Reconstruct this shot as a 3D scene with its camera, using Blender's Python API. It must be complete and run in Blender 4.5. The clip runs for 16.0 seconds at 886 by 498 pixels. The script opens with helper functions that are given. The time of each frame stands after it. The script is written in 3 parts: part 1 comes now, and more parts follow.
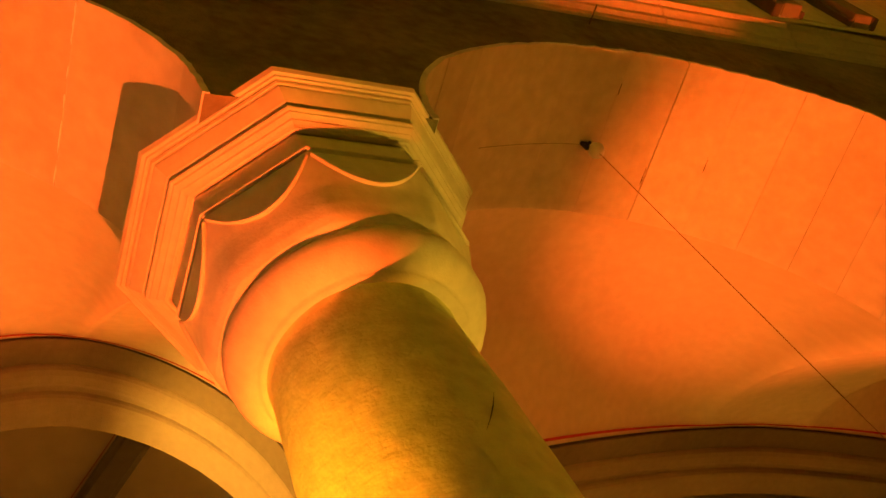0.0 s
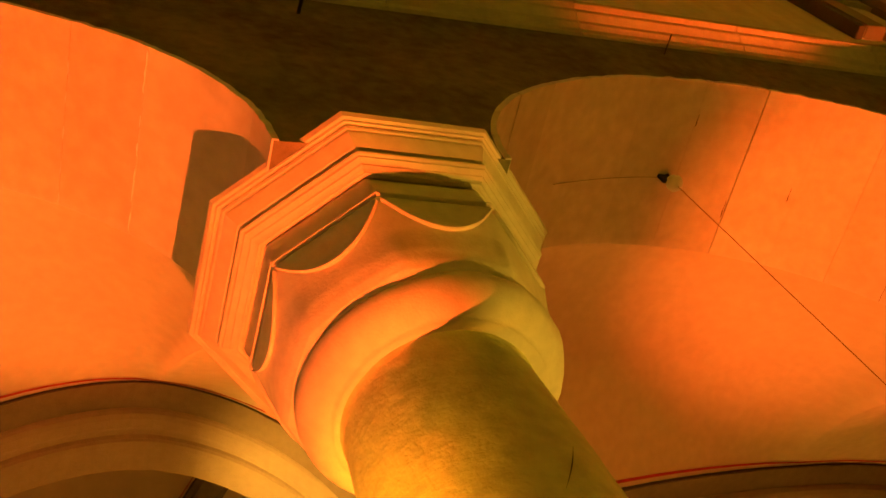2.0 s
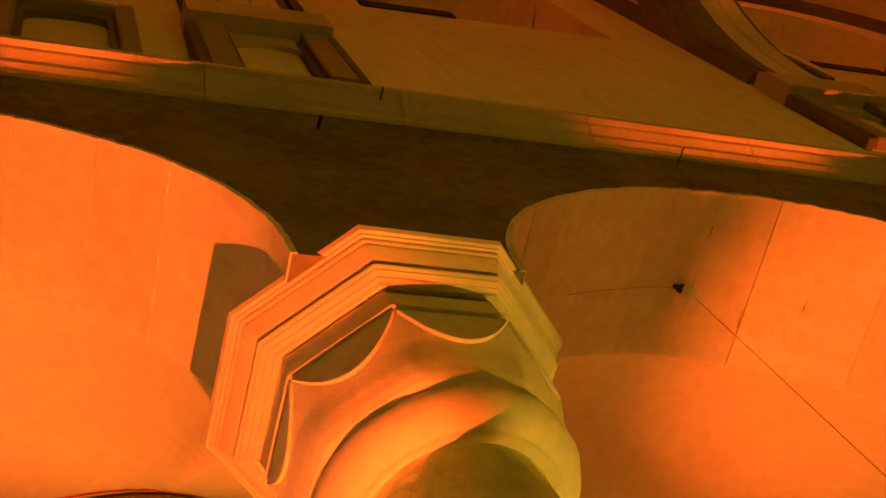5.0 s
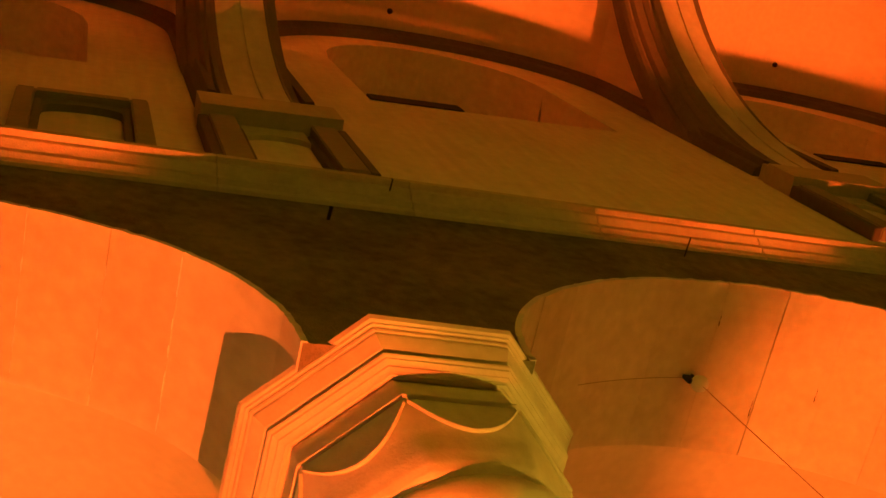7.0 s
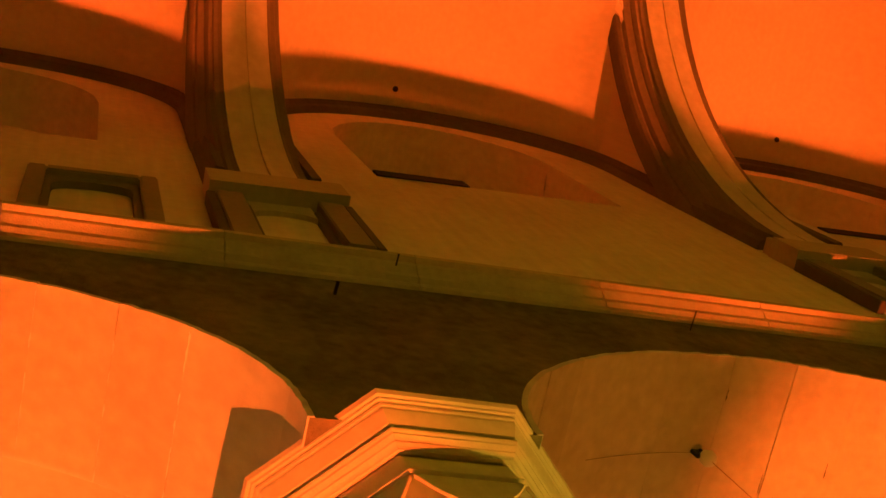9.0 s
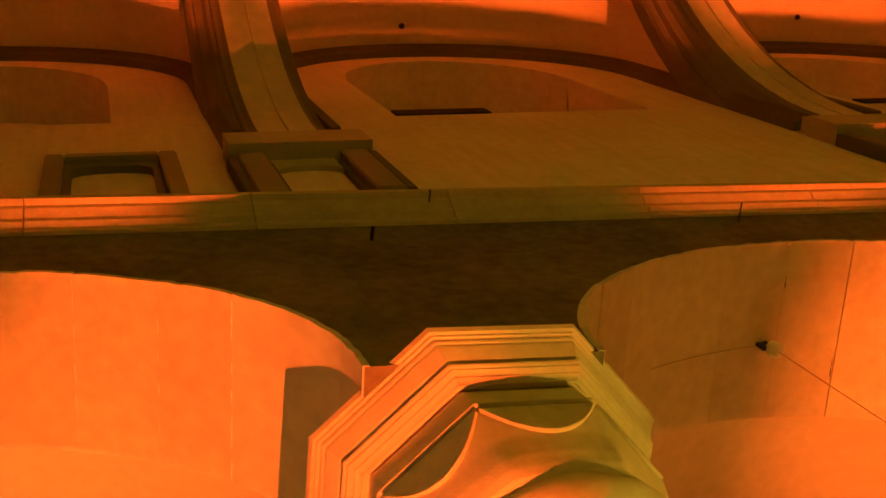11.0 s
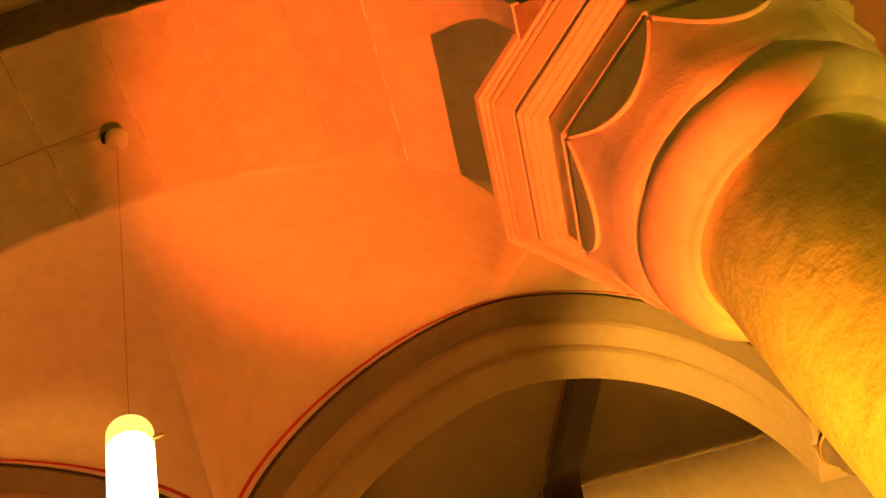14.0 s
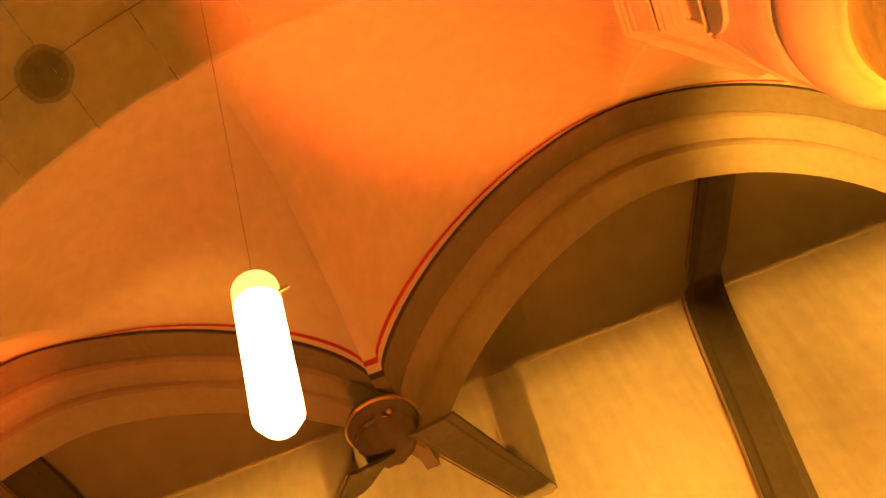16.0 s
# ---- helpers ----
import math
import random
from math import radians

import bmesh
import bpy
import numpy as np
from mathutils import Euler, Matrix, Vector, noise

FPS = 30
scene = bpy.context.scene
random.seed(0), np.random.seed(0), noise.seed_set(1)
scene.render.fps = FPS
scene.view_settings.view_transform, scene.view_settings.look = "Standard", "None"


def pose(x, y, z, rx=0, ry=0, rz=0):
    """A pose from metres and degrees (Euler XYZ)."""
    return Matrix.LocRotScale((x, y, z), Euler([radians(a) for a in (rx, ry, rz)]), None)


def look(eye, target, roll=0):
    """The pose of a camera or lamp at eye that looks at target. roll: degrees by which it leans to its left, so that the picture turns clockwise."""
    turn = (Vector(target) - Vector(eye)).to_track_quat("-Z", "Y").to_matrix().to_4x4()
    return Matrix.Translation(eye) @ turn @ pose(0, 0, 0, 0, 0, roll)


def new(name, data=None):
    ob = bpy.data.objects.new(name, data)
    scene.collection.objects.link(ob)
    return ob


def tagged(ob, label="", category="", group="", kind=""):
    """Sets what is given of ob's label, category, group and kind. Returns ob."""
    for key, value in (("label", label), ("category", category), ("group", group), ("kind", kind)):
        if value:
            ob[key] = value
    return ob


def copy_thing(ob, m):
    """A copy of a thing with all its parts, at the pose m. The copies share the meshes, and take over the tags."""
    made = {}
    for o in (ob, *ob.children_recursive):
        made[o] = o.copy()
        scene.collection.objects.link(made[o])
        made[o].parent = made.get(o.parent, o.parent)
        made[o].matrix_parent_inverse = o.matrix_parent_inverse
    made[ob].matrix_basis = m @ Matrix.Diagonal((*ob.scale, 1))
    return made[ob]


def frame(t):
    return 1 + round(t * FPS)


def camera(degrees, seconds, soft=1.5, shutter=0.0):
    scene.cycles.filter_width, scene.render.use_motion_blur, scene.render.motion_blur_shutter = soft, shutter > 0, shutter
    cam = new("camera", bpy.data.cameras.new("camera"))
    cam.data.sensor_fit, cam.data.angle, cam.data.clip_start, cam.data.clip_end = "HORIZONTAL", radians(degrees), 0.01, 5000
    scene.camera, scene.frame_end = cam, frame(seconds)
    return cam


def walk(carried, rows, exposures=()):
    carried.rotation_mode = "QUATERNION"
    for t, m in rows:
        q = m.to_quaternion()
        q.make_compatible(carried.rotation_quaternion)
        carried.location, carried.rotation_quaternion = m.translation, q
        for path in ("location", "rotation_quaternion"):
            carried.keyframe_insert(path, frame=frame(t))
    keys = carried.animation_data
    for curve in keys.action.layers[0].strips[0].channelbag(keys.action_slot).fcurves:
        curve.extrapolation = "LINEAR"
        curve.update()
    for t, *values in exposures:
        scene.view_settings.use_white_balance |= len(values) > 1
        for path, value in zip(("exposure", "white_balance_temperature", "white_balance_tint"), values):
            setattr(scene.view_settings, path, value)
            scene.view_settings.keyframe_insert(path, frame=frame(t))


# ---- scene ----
PATH = [
    (0.0, -1.574, -2.330, 1.396, 145.855, 20.393, -16.756),
    (0.5, -1.540, -2.324, 1.454, 146.270, 19.420, -15.317),
    (1.0, -1.530, -2.314, 1.489, 146.909, 18.855, -14.327),
    (1.5, -1.526, -2.325, 1.508, 147.604, 18.164, -13.816),
    (2.0, -1.523, -2.343, 1.509, 148.345, 17.600, -13.522),
    (2.5, -1.518, -2.351, 1.511, 149.286, 17.139, -13.460),
    (3.0, -1.518, -2.351, 1.504, 150.291, 17.006, -13.298),
    (3.5, -1.514, -2.379, 1.482, 151.137, 16.727, -13.330),
    (4.0, -1.518, -2.383, 1.479, 152.029, 16.769, -13.265),
    (6.5, -1.550, -2.373, 1.467, 157.647, 16.619, -12.693),
    (7.0, -1.557, -2.377, 1.456, 158.912, 16.534, -12.862),
    (7.5, -1.574, -2.369, 1.455, 160.348, 16.567, -13.041),
    (8.0, -1.581, -2.368, 1.456, 161.538, 16.565, -13.127),
    (8.2, -1.582, -2.376, 1.425, 162.052, 16.524, -13.038),
    (10.3, -1.545, -2.383, 1.477, 163.815, 16.892, -7.844),
    (10.5, -1.559, -2.354, 1.507, 163.626, 17.217, -6.473),
    (11.0, -1.522, -2.320, 1.560, 162.228, 17.136, -3.374),
    (11.5, -1.475, -2.277, 1.622, 160.284, 16.825, 0.038),
    (12.0, -1.444, -2.227, 1.669, 158.515, 16.489, 3.064),
    (12.5, -1.410, -2.197, 1.707, 156.215, 15.904, 6.381),
    (13.0, -1.418, -2.143, 1.750, 154.341, 15.634, 8.789),
    (13.5, -1.467, -2.100, 1.809, 152.054, 15.648, 11.512),
    (14.0, -1.473, -2.067, 1.858, 150.111, 15.452, 13.883),
    (14.5, -1.432, -2.042, 1.909, 147.950, 14.886, 16.996),
    (15.0, -1.445, -1.981, 1.951, 146.523, 14.666, 19.127),
    (15.5, -1.463, -1.928, 1.995, 144.962, 14.333, 21.510),
    (16.0, -1.476, -1.912, 2.048, 143.545, 14.324, 23.791),
]
cam = camera(43.99, 16.0)
walk(cam, [(t, pose(*p)) for t, *p in PATH], [(0.0, 0.12), (12.5, 0.10), (14.5, 0.12), (16.0, 0.42)])

# ---- light and air ----
world = bpy.data.worlds.new("night")
scene.world = world
world.use_nodes = True
world.node_tree.nodes["Background"].inputs[0].default_value = (0.02, 0.02, 0.03, 1)
world.node_tree.nodes["Background"].inputs[1].default_value = 0.2

GOLD = (1.0, 0.42, 0.045)


BEAM = (1.0, 0.110, 0.012)
SPILL = (1.0, 0.19, 0.012)


def beam(at, to, power, colour, half, blend, size):
    data = bpy.data.lights.new("floodlight_beam", "SPOT")
    data.energy, data.color, data.shadow_soft_size = power, colour, size
    data.spot_size, data.spot_blend = radians(2 * half), blend
    ob = new("floodlight_beam", data)
    ob.matrix_world = look(at, to)


# ---- materials ----
def material(name, base, rough=0.85, scale=6.0, vary=0.25, bump=0.15, streak=0.0, grain=90.0, pits=0.0, metal=0.0, patch=None):
    m = bpy.data.materials.new(name)
    m.use_nodes = True
    nt = m.node_tree
    b = nt.nodes["Principled BSDF"]
    b.inputs["Roughness"].default_value, b.inputs["Metallic"].default_value = rough, metal
    co = nt.nodes.new("ShaderNodeTexCoord")
    mp = nt.nodes.new("ShaderNodeMapping")
    nt.links.new(co.outputs["Object"], mp.inputs["Vector"])

    def noise_node(s, detail, vec=None):
        n = nt.nodes.new("ShaderNodeTexNoise")
        n.inputs["Scale"].default_value, n.inputs["Detail"].default_value = s, detail
        nt.links.new(vec or mp.outputs["Vector"], n.inputs["Vector"])
        return n.outputs["Fac"]

    big, fine = noise_node(scale * 0.25, 4), noise_node(scale * 3, 6)
    ramp = nt.nodes.new("ShaderNodeValToRGB")
    dark = tuple(c * (1 - vary) for c in base)
    lite = tuple(min(1, c * (1 + vary * 0.5)) for c in base)
    ramp.color_ramp.elements[0].position, ramp.color_ramp.elements[1].position = 0.3, 0.7
    ramp.color_ramp.elements[0].color, ramp.color_ramp.elements[1].color = (*dark, 1), (*lite, 1)
    mix = nt.nodes.new("ShaderNodeMix")
    mix.inputs[0].default_value = 0.4
    nt.links.new(big, mix.inputs[2])
    nt.links.new(fine, mix.inputs[3])
    nt.links.new(mix.outputs[0], ramp.inputs["Fac"])
    colour = ramp.outputs["Color"]
    if streak:
        st = nt.nodes.new("ShaderNodeMapping")
        st.inputs["Scale"].default_value = (9, 9, 0.7)
        nt.links.new(co.outputs["Object"], st.inputs["Vector"])
        s = noise_node(1.5, 5, st.outputs["Vector"])
        rr = nt.nodes.new("ShaderNodeMapRange")
        rr.inputs["From Min"].default_value, rr.inputs["From Max"].default_value = 0.35, 0.7
        rr.inputs["To Min"].default_value, rr.inputs["To Max"].default_value = 1 - streak, 1.05
        nt.links.new(s, rr.inputs["Value"])
        mul = nt.nodes.new("ShaderNodeMix")
        mul.data_type, mul.blend_type = "RGBA", "MULTIPLY"
        mul.inputs[0].default_value = 1
        nt.links.new(colour, mul.inputs[6])
        nt.links.new(rr.outputs[0], mul.inputs[7])
        colour = mul.outputs[2]
    # each loose piece a shade of its own
    info = nt.nodes.new("ShaderNodeObjectInfo")
    tone = nt.nodes.new("ShaderNodeMapRange")
    tone.inputs["To Min"].default_value, tone.inputs["To Max"].default_value = 0.89, 1.06
    nt.links.new(info.outputs["Random"], tone.inputs["Value"])
    mul = nt.nodes.new("ShaderNodeMix")
    mul.data_type, mul.blend_type = "RGBA", "MULTIPLY"
    mul.inputs[0].default_value = 1
    nt.links.new(colour, mul.inputs[6])
    nt.links.new(tone.outputs[0], mul.inputs[7])
    nt.links.new(mul.outputs[2], b.inputs["Base Color"])
    h = noise_node(grain, 5)
    bp = nt.nodes.new("ShaderNodeBump")
    bp.inputs["Strength"].default_value, bp.inputs["Distance"].default_value = bump, 0.012
    nt.links.new(h, bp.inputs["Height"])
    out = bp.outputs["Normal"]
    if pits:
        v = noise_node(14, 8)
        b2 = nt.nodes.new("ShaderNodeBump")
        b2.inputs["Strength"].default_value, b2.inputs["Distance"].default_value = pits, 0.03
        nt.links.new(v, b2.inputs["Height"])
        nt.links.new(out, b2.inputs["Normal"])
        out = b2.outputs["Normal"]
    nt.links.new(out, b.inputs["Normal"])
    return m


def glow(name, colour, strength):
    m = bpy.data.materials.new(name)
    m.use_nodes = True
    b = m.node_tree.nodes["Principled BSDF"]
    b.inputs["Emission Color"].default_value = (*colour, 1)
    b.inputs["Emission Strength"].default_value = strength
    b.inputs["Base Color"].default_value = (0.9, 0.85, 0.7, 1)
    return m


PLASTER = material("plaster", (0.72, 0.66, 0.54), 0.9, 3, 0.2, 0.18, streak=0.06)
VAULT = material("vault_plaster", (0.68, 0.58, 0.44), 0.92, 1.2, 0.08, 0.04, streak=0.05)
# far darker than the soffit plaster: the wall's shade is in the colour
SHADED_SPANDREL = material("shaded_spandrel_plaster", (0.18, 0.155, 0.09), 0.95, 5, 0.7, 0.7, pits=0.7)
STONE = material("capital_stone", (0.68, 0.60, 0.45), 0.85, 6, 0.22, 0.22, pits=0.08)
SHAFT = material("shaft_stone", (0.60, 0.57, 0.28), 0.75, 4, 0.4, 0.25, grain=70, pits=0.38)
TRIM = material("trim_stone", (0.50, 0.43, 0.31), 0.85, 7, 0.25, 0.3)
RIB = material("rib_stone", (0.31, 0.265, 0.18), 0.85, 6, 0.2, 0.25)
# on upper-storey mouldings these two carry painted shade of the recesses
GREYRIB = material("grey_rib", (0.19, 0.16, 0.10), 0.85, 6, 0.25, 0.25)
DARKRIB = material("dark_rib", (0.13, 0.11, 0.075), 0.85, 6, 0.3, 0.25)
RED = material("red_paint", (0.45, 0.03, 0.02), 0.8, 12, 0.3, 0.1)
DARK = material("dark_joint", (0.05, 0.04, 0.03), 0.9, 9, 0.3, 0.1)
# near-black that imitates the darkness inside the sill's slit
SLIT_DARK = material("slit_darkness", (0.012, 0.010, 0.008), 0.95, 9, 0.3, 0.1)
WIRE = material("rusty_wire", (0.24, 0.10, 0.05), 0.7, 12, 0.3, 0.1)
IRON = material("iron", (0.04, 0.035, 0.03), 0.6, 12, 0.3, 0.2, metal=0.6)
PORCELAIN = material("porcelain", (0.8, 0.78, 0.72), 0.3, 9, 0.1, 0.02)
# browner than other plaster, shade put in for the outer vault; cables share it
BROWN = material("shade_brown", (0.34, 0.28, 0.19), 0.92, 2, 0.2, 0.15)
# shell and floor are never in view; dark colours hold bounced light down
SHELL = material("unseen_shell_stone", (0.22, 0.18, 0.13), 0.9, 3, 0.3, 0.3)
FLOOR = material("floor_stone", (0.14, 0.12, 0.10), 0.6, 4, 0.3, 0.2)
BRASS = material("brass", (0.6, 0.42, 0.14), 0.4, 9, 0.2, 0.05, metal=1.0)
# two tones of plaster for the painted shadow of the lamp
SHADOW_RIM = material("damp_plaster", (0.46, 0.41, 0.30), 0.9, 8, 0.35, 0.15)
SHADOW_CORE = material("shadow_core_plaster", (0.32, 0.28, 0.19), 0.9, 8, 0.35, 0.15)


# ---- mesh helpers ----
def mesh(name, verts, faces, mat, smooth=False):
    me = bpy.data.meshes.new(name)
    me.from_pydata([tuple(v) for v in verts], [], faces)
    me.materials.append(mat)
    if smooth:
        me.polygons.foreach_set("use_smooth", [True] * len(me.polygons))
    me.update()
    return me


def add(name, me, parent=None, label="", at=None):
    ob = new(name, me)
    if at is not None:
        ob.matrix_basis = at
    if parent is not None:
        ob.parent = parent
    if label:
        ob["label"] = label
    return ob


def box(x0, x1, y0, y1, z0, z1, mat, name="block", bevel=0.0):
    bm = bmesh.new()
    bmesh.ops.create_cube(bm, size=1, matrix=Matrix.Translation(((x0 + x1) / 2, (y0 + y1) / 2, (z0 + z1) / 2)) @ Matrix.Diagonal((x1 - x0, y1 - y0, z1 - z0, 1)))
    if bevel:
        bmesh.ops.bevel(bm, geom=bm.edges[:], offset=bevel, segments=2, affect="EDGES")
    me = bpy.data.meshes.new(name)
    bm.to_mesh(me)
    bm.free()
    me.materials.append(mat)
    return me


def loft(rows, mat, name="loft", smooth=True, closed=False, caps=False):
    """Rows of points, joined row to row."""
    verts = [p for r in rows for p in r]
    n, k = len(rows[0]), len(rows)
    faces = []
    for j in range(k - 1):
        for i in range(n - (0 if closed else 1)):
            i2 = (i + 1) % n
            faces.append((j * n + i, j * n + i2, (j + 1) * n + i2, (j + 1) * n + i))
    if caps:
        faces.append(tuple(range(n))[::-1])
        faces.append(tuple((k - 1) * n + i for i in range(n)))
    me = mesh(name, verts, faces, mat, smooth)
    return me


def lathe(profile, mat, name, seg=96):
    """profile: (radius, height)."""
    rows = []
    for r, z in profile:
        row = []
        for i in range(seg):
            a = 2 * math.pi * i / seg
            row.append((r * math.cos(a), r * math.sin(a), z))
        rows.append(row)
    return loft(rows, mat, name, True, True, True)


def octagon(profile, mat, name):
    """profile: (apothem, height)."""
    rows = []
    for ap, z in profile:
        r = ap / math.cos(math.pi / 8)
        rows.append([(r * math.cos(math.pi / 8 + i * math.pi / 4), r * math.sin(math.pi / 8 + i * math.pi / 4), z) for i in range(8)])
    return loft(rows, mat, name, False, True, True)


def prism_x(profile, x0, x1, mat, name):
    """A (y, z) outline pulled along x."""
    return loft([[(x, y, z) for y, z in profile] for x in (x0, x1)], mat, name, False, True, True)


# ---- floor and outer shell ----
tagged(add("floor", box(-10, 10, -11, 8, -0.3, 0, FLOOR, "floor")), "worn grey stone floor of the hall", "floor", kind="structure")
# unseen walls close the room, their dark colour chosen to limit bounce
tagged(add("wall_south", box(-10, 10, -10.4, -10, 0, 15.5, SHELL)), "plain unseen wall across the nave, dark to cut bounced light", "wall", kind="structure")
tagged(add("wall_west", box(-9.4, -9, -10, 7, 0, 15.5, SHELL)), "plain unseen end wall, dark to cut bounced light", "wall", kind="structure")
tagged(add("wall_east", box(9, 9.4, -10, 7, 0, 15.5, SHELL)), "plain unseen end wall, dark to cut bounced light", "wall", kind="structure")
tagged(add("roof_slab", box(-10, 10, -11, 8, 15.5, 15.8, PLASTER)), "plain slab above the vaults", "ceiling", kind="structure")

# ---- arcade wall ----
FRONT, SPRING, RISE, TOP = -0.633, 5.40, 1.36, 7.62


# centre and half width of each arch, and the columns between
BAYS = [(-6.53, 1.62), (-2.1765, 1.62), (2.37, 1.90), (7.42, 1.90)]
COLUMNS = [-8.706, -4.353, 0.0, 5.05, 9.8]


def arch_z(x):
    """Height of the arcade's underside above x."""
    for c, half in BAYS:
        u = abs(x - c) / half
        if u < 1:
            return SPRING + RISE * math.sqrt(1 - u * u)
    return SPRING


def back_y(x):
    return 0.36 + 0.05 * x


def arcade_wall():
    xs = []
    for (c, half), foot in zip(BAYS, COLUMNS):
        xs += [foot] + [c - half * math.cos(math.pi * i / 48) for i in range(49)]
    verts, faces = [], []
    for x in xs:
        z = arch_z(x)
        verts += [(x, FRONT, z), (x, FRONT, TOP), (x, back_y(x), TOP), (x, back_y(x), z)]
    for i in range(len(xs) - 1):
        a, b = 4 * i, 4 * i + 4
        for j in (0, 1, 2, 3):
            if j == 3 and arch_z((xs[i] + xs[i + 1]) / 2) > SPRING:
                continue
            faces.append((a + j, a + (j + 1) % 4, b + (j + 1) % 4, b + j))
    return tagged(add("wall_arcade", mesh("wall_arcade", verts, faces, SHADED_SPANDREL)), "unlit plaster spandrel wall above arches, shade put into its colour", "wall", kind="structure")


wall = arcade_wall()
rng = random.Random(3)
for c, half in BAYS:
    n, phase = (14, -0.042) if half > 1.8 else (12, 0.067)
    cuts_a = [0.0] + [a for a in (math.pi * i / n + phase for i in range(1, n + 1)) if 0.06 < a < math.pi - 0.06] + [math.pi]
    for a_low, a_high in zip(cuts_a, cuts_a[1:]):
        a0, a1 = a_low + 0.0008, a_high - 0.0008
        d = rng.uniform(0, 0.009)
        rows = []
        for s in range(9):
            a = a0 + (a1 - a0) * s / 8
            lip = FRONT - rng.uniform(0.002, 0.011)
            x = c - (half - d) * math.cos(a)
            z = SPRING + (RISE - d) * math.sin(a)
            nx, nz = -math.cos(a) * 0.03, math.sin(a) * 0.03
            rows.append([(x, lip, z), (x, back_y(x), z), (x + nx, back_y(x), z + nz), (x + nx, lip, z + nz)])
        add("plaster_panel", loft(rows, PLASTER, "plaster_panel", False, True, True), wall)


# lips of mortar left along the joints of the panels
for c, half in BAYS[:2]:
    for i in range(2, 10):
        a = math.pi * i / 12 + 0.067
        verts, faces = [], []
        y = FRONT + rng.uniform(0.0, 0.2)
        end = back_y(c - half * math.cos(a)) - 0.015
        while y < end - 0.04:
            run = min(rng.uniform(0.05, 0.24), end - y)
            k = max(2, int(run / 0.02))
            first = len(verts)
            for j in range(k + 1):
                w = rng.uniform(0.0016, 0.0060) * (0.3 if j in (0, k) else 1)
                da = rng.uniform(-0.0012, 0.0012)
                for side, rise in ((-w, 0.0070), (0.0, 0.0092 + 1.1 * w), (w, 0.0070)):
                    g = a + da + side / half
                    verts.append((c - (half - rise) * math.cos(g), y + run * j / k, SPRING + (RISE - rise) * math.sin(g)))
            for j in range(k):
                for m in (0, 1):
                    p = first + 3 * j + m
                    faces.append((p, p + 1, p + 4, p + 3))
            y += run + rng.uniform(0.01, 0.12)
        add("mortar_seam", mesh("mortar_seam", verts, faces, PORCELAIN), wall)

# the pendant lamp's round shadow beside its hook, painted as two darker discs
for size, drop, mat in ((0.115, 0.0125, SHADOW_RIM), (0.092, 0.0140, SHADOW_CORE)):
    verts, faces = [], []
    for ring in range(5):
        for i in range(28):
            g = 2 * math.pi * i / 28
            r = size * ring / 4 * (1 + 0.09 * noise.noise((2 * math.cos(g), 2 * math.sin(g), 3.1)))
            x = -2.925 + r * math.cos(g)
            verts.append((x, -0.14 + 1.15 * r * math.sin(g), arch_z(x) - drop))
    for ring in range(4):
        for i in range(28):
            faces.append((ring * 28 + i, ring * 28 + (i + 1) % 28, ring * 28 + 28 + (i + 1) % 28, ring * 28 + 28 + i))
    add("damp_stain", mesh("damp_stain", verts, faces, mat, True), wall, "round dark patch painted as the lamp's shadow")

# open cracks along the joints
for cx, cy, size in ((2.695, 0.16, 0.075), (2.292, -0.40, 0.045), (3.08, 0.0, 0.06)):
    z = arch_z(cx) - 0.0115
    add("crack", mesh("crack", [(cx - 0.001, cy - size, z), (cx + 0.004, cy - size * 0.5, z), (cx + 0.002, cy, z), (cx + 0.006, cy + size * 0.5, z), (cx + 0.001, cy + size, z), (cx - 0.003, cy + size * 0.3, z), (cx - 0.001, cy - size * 0.2, z)], [tuple(range(7))], DARK), wall, "thin dark crack")


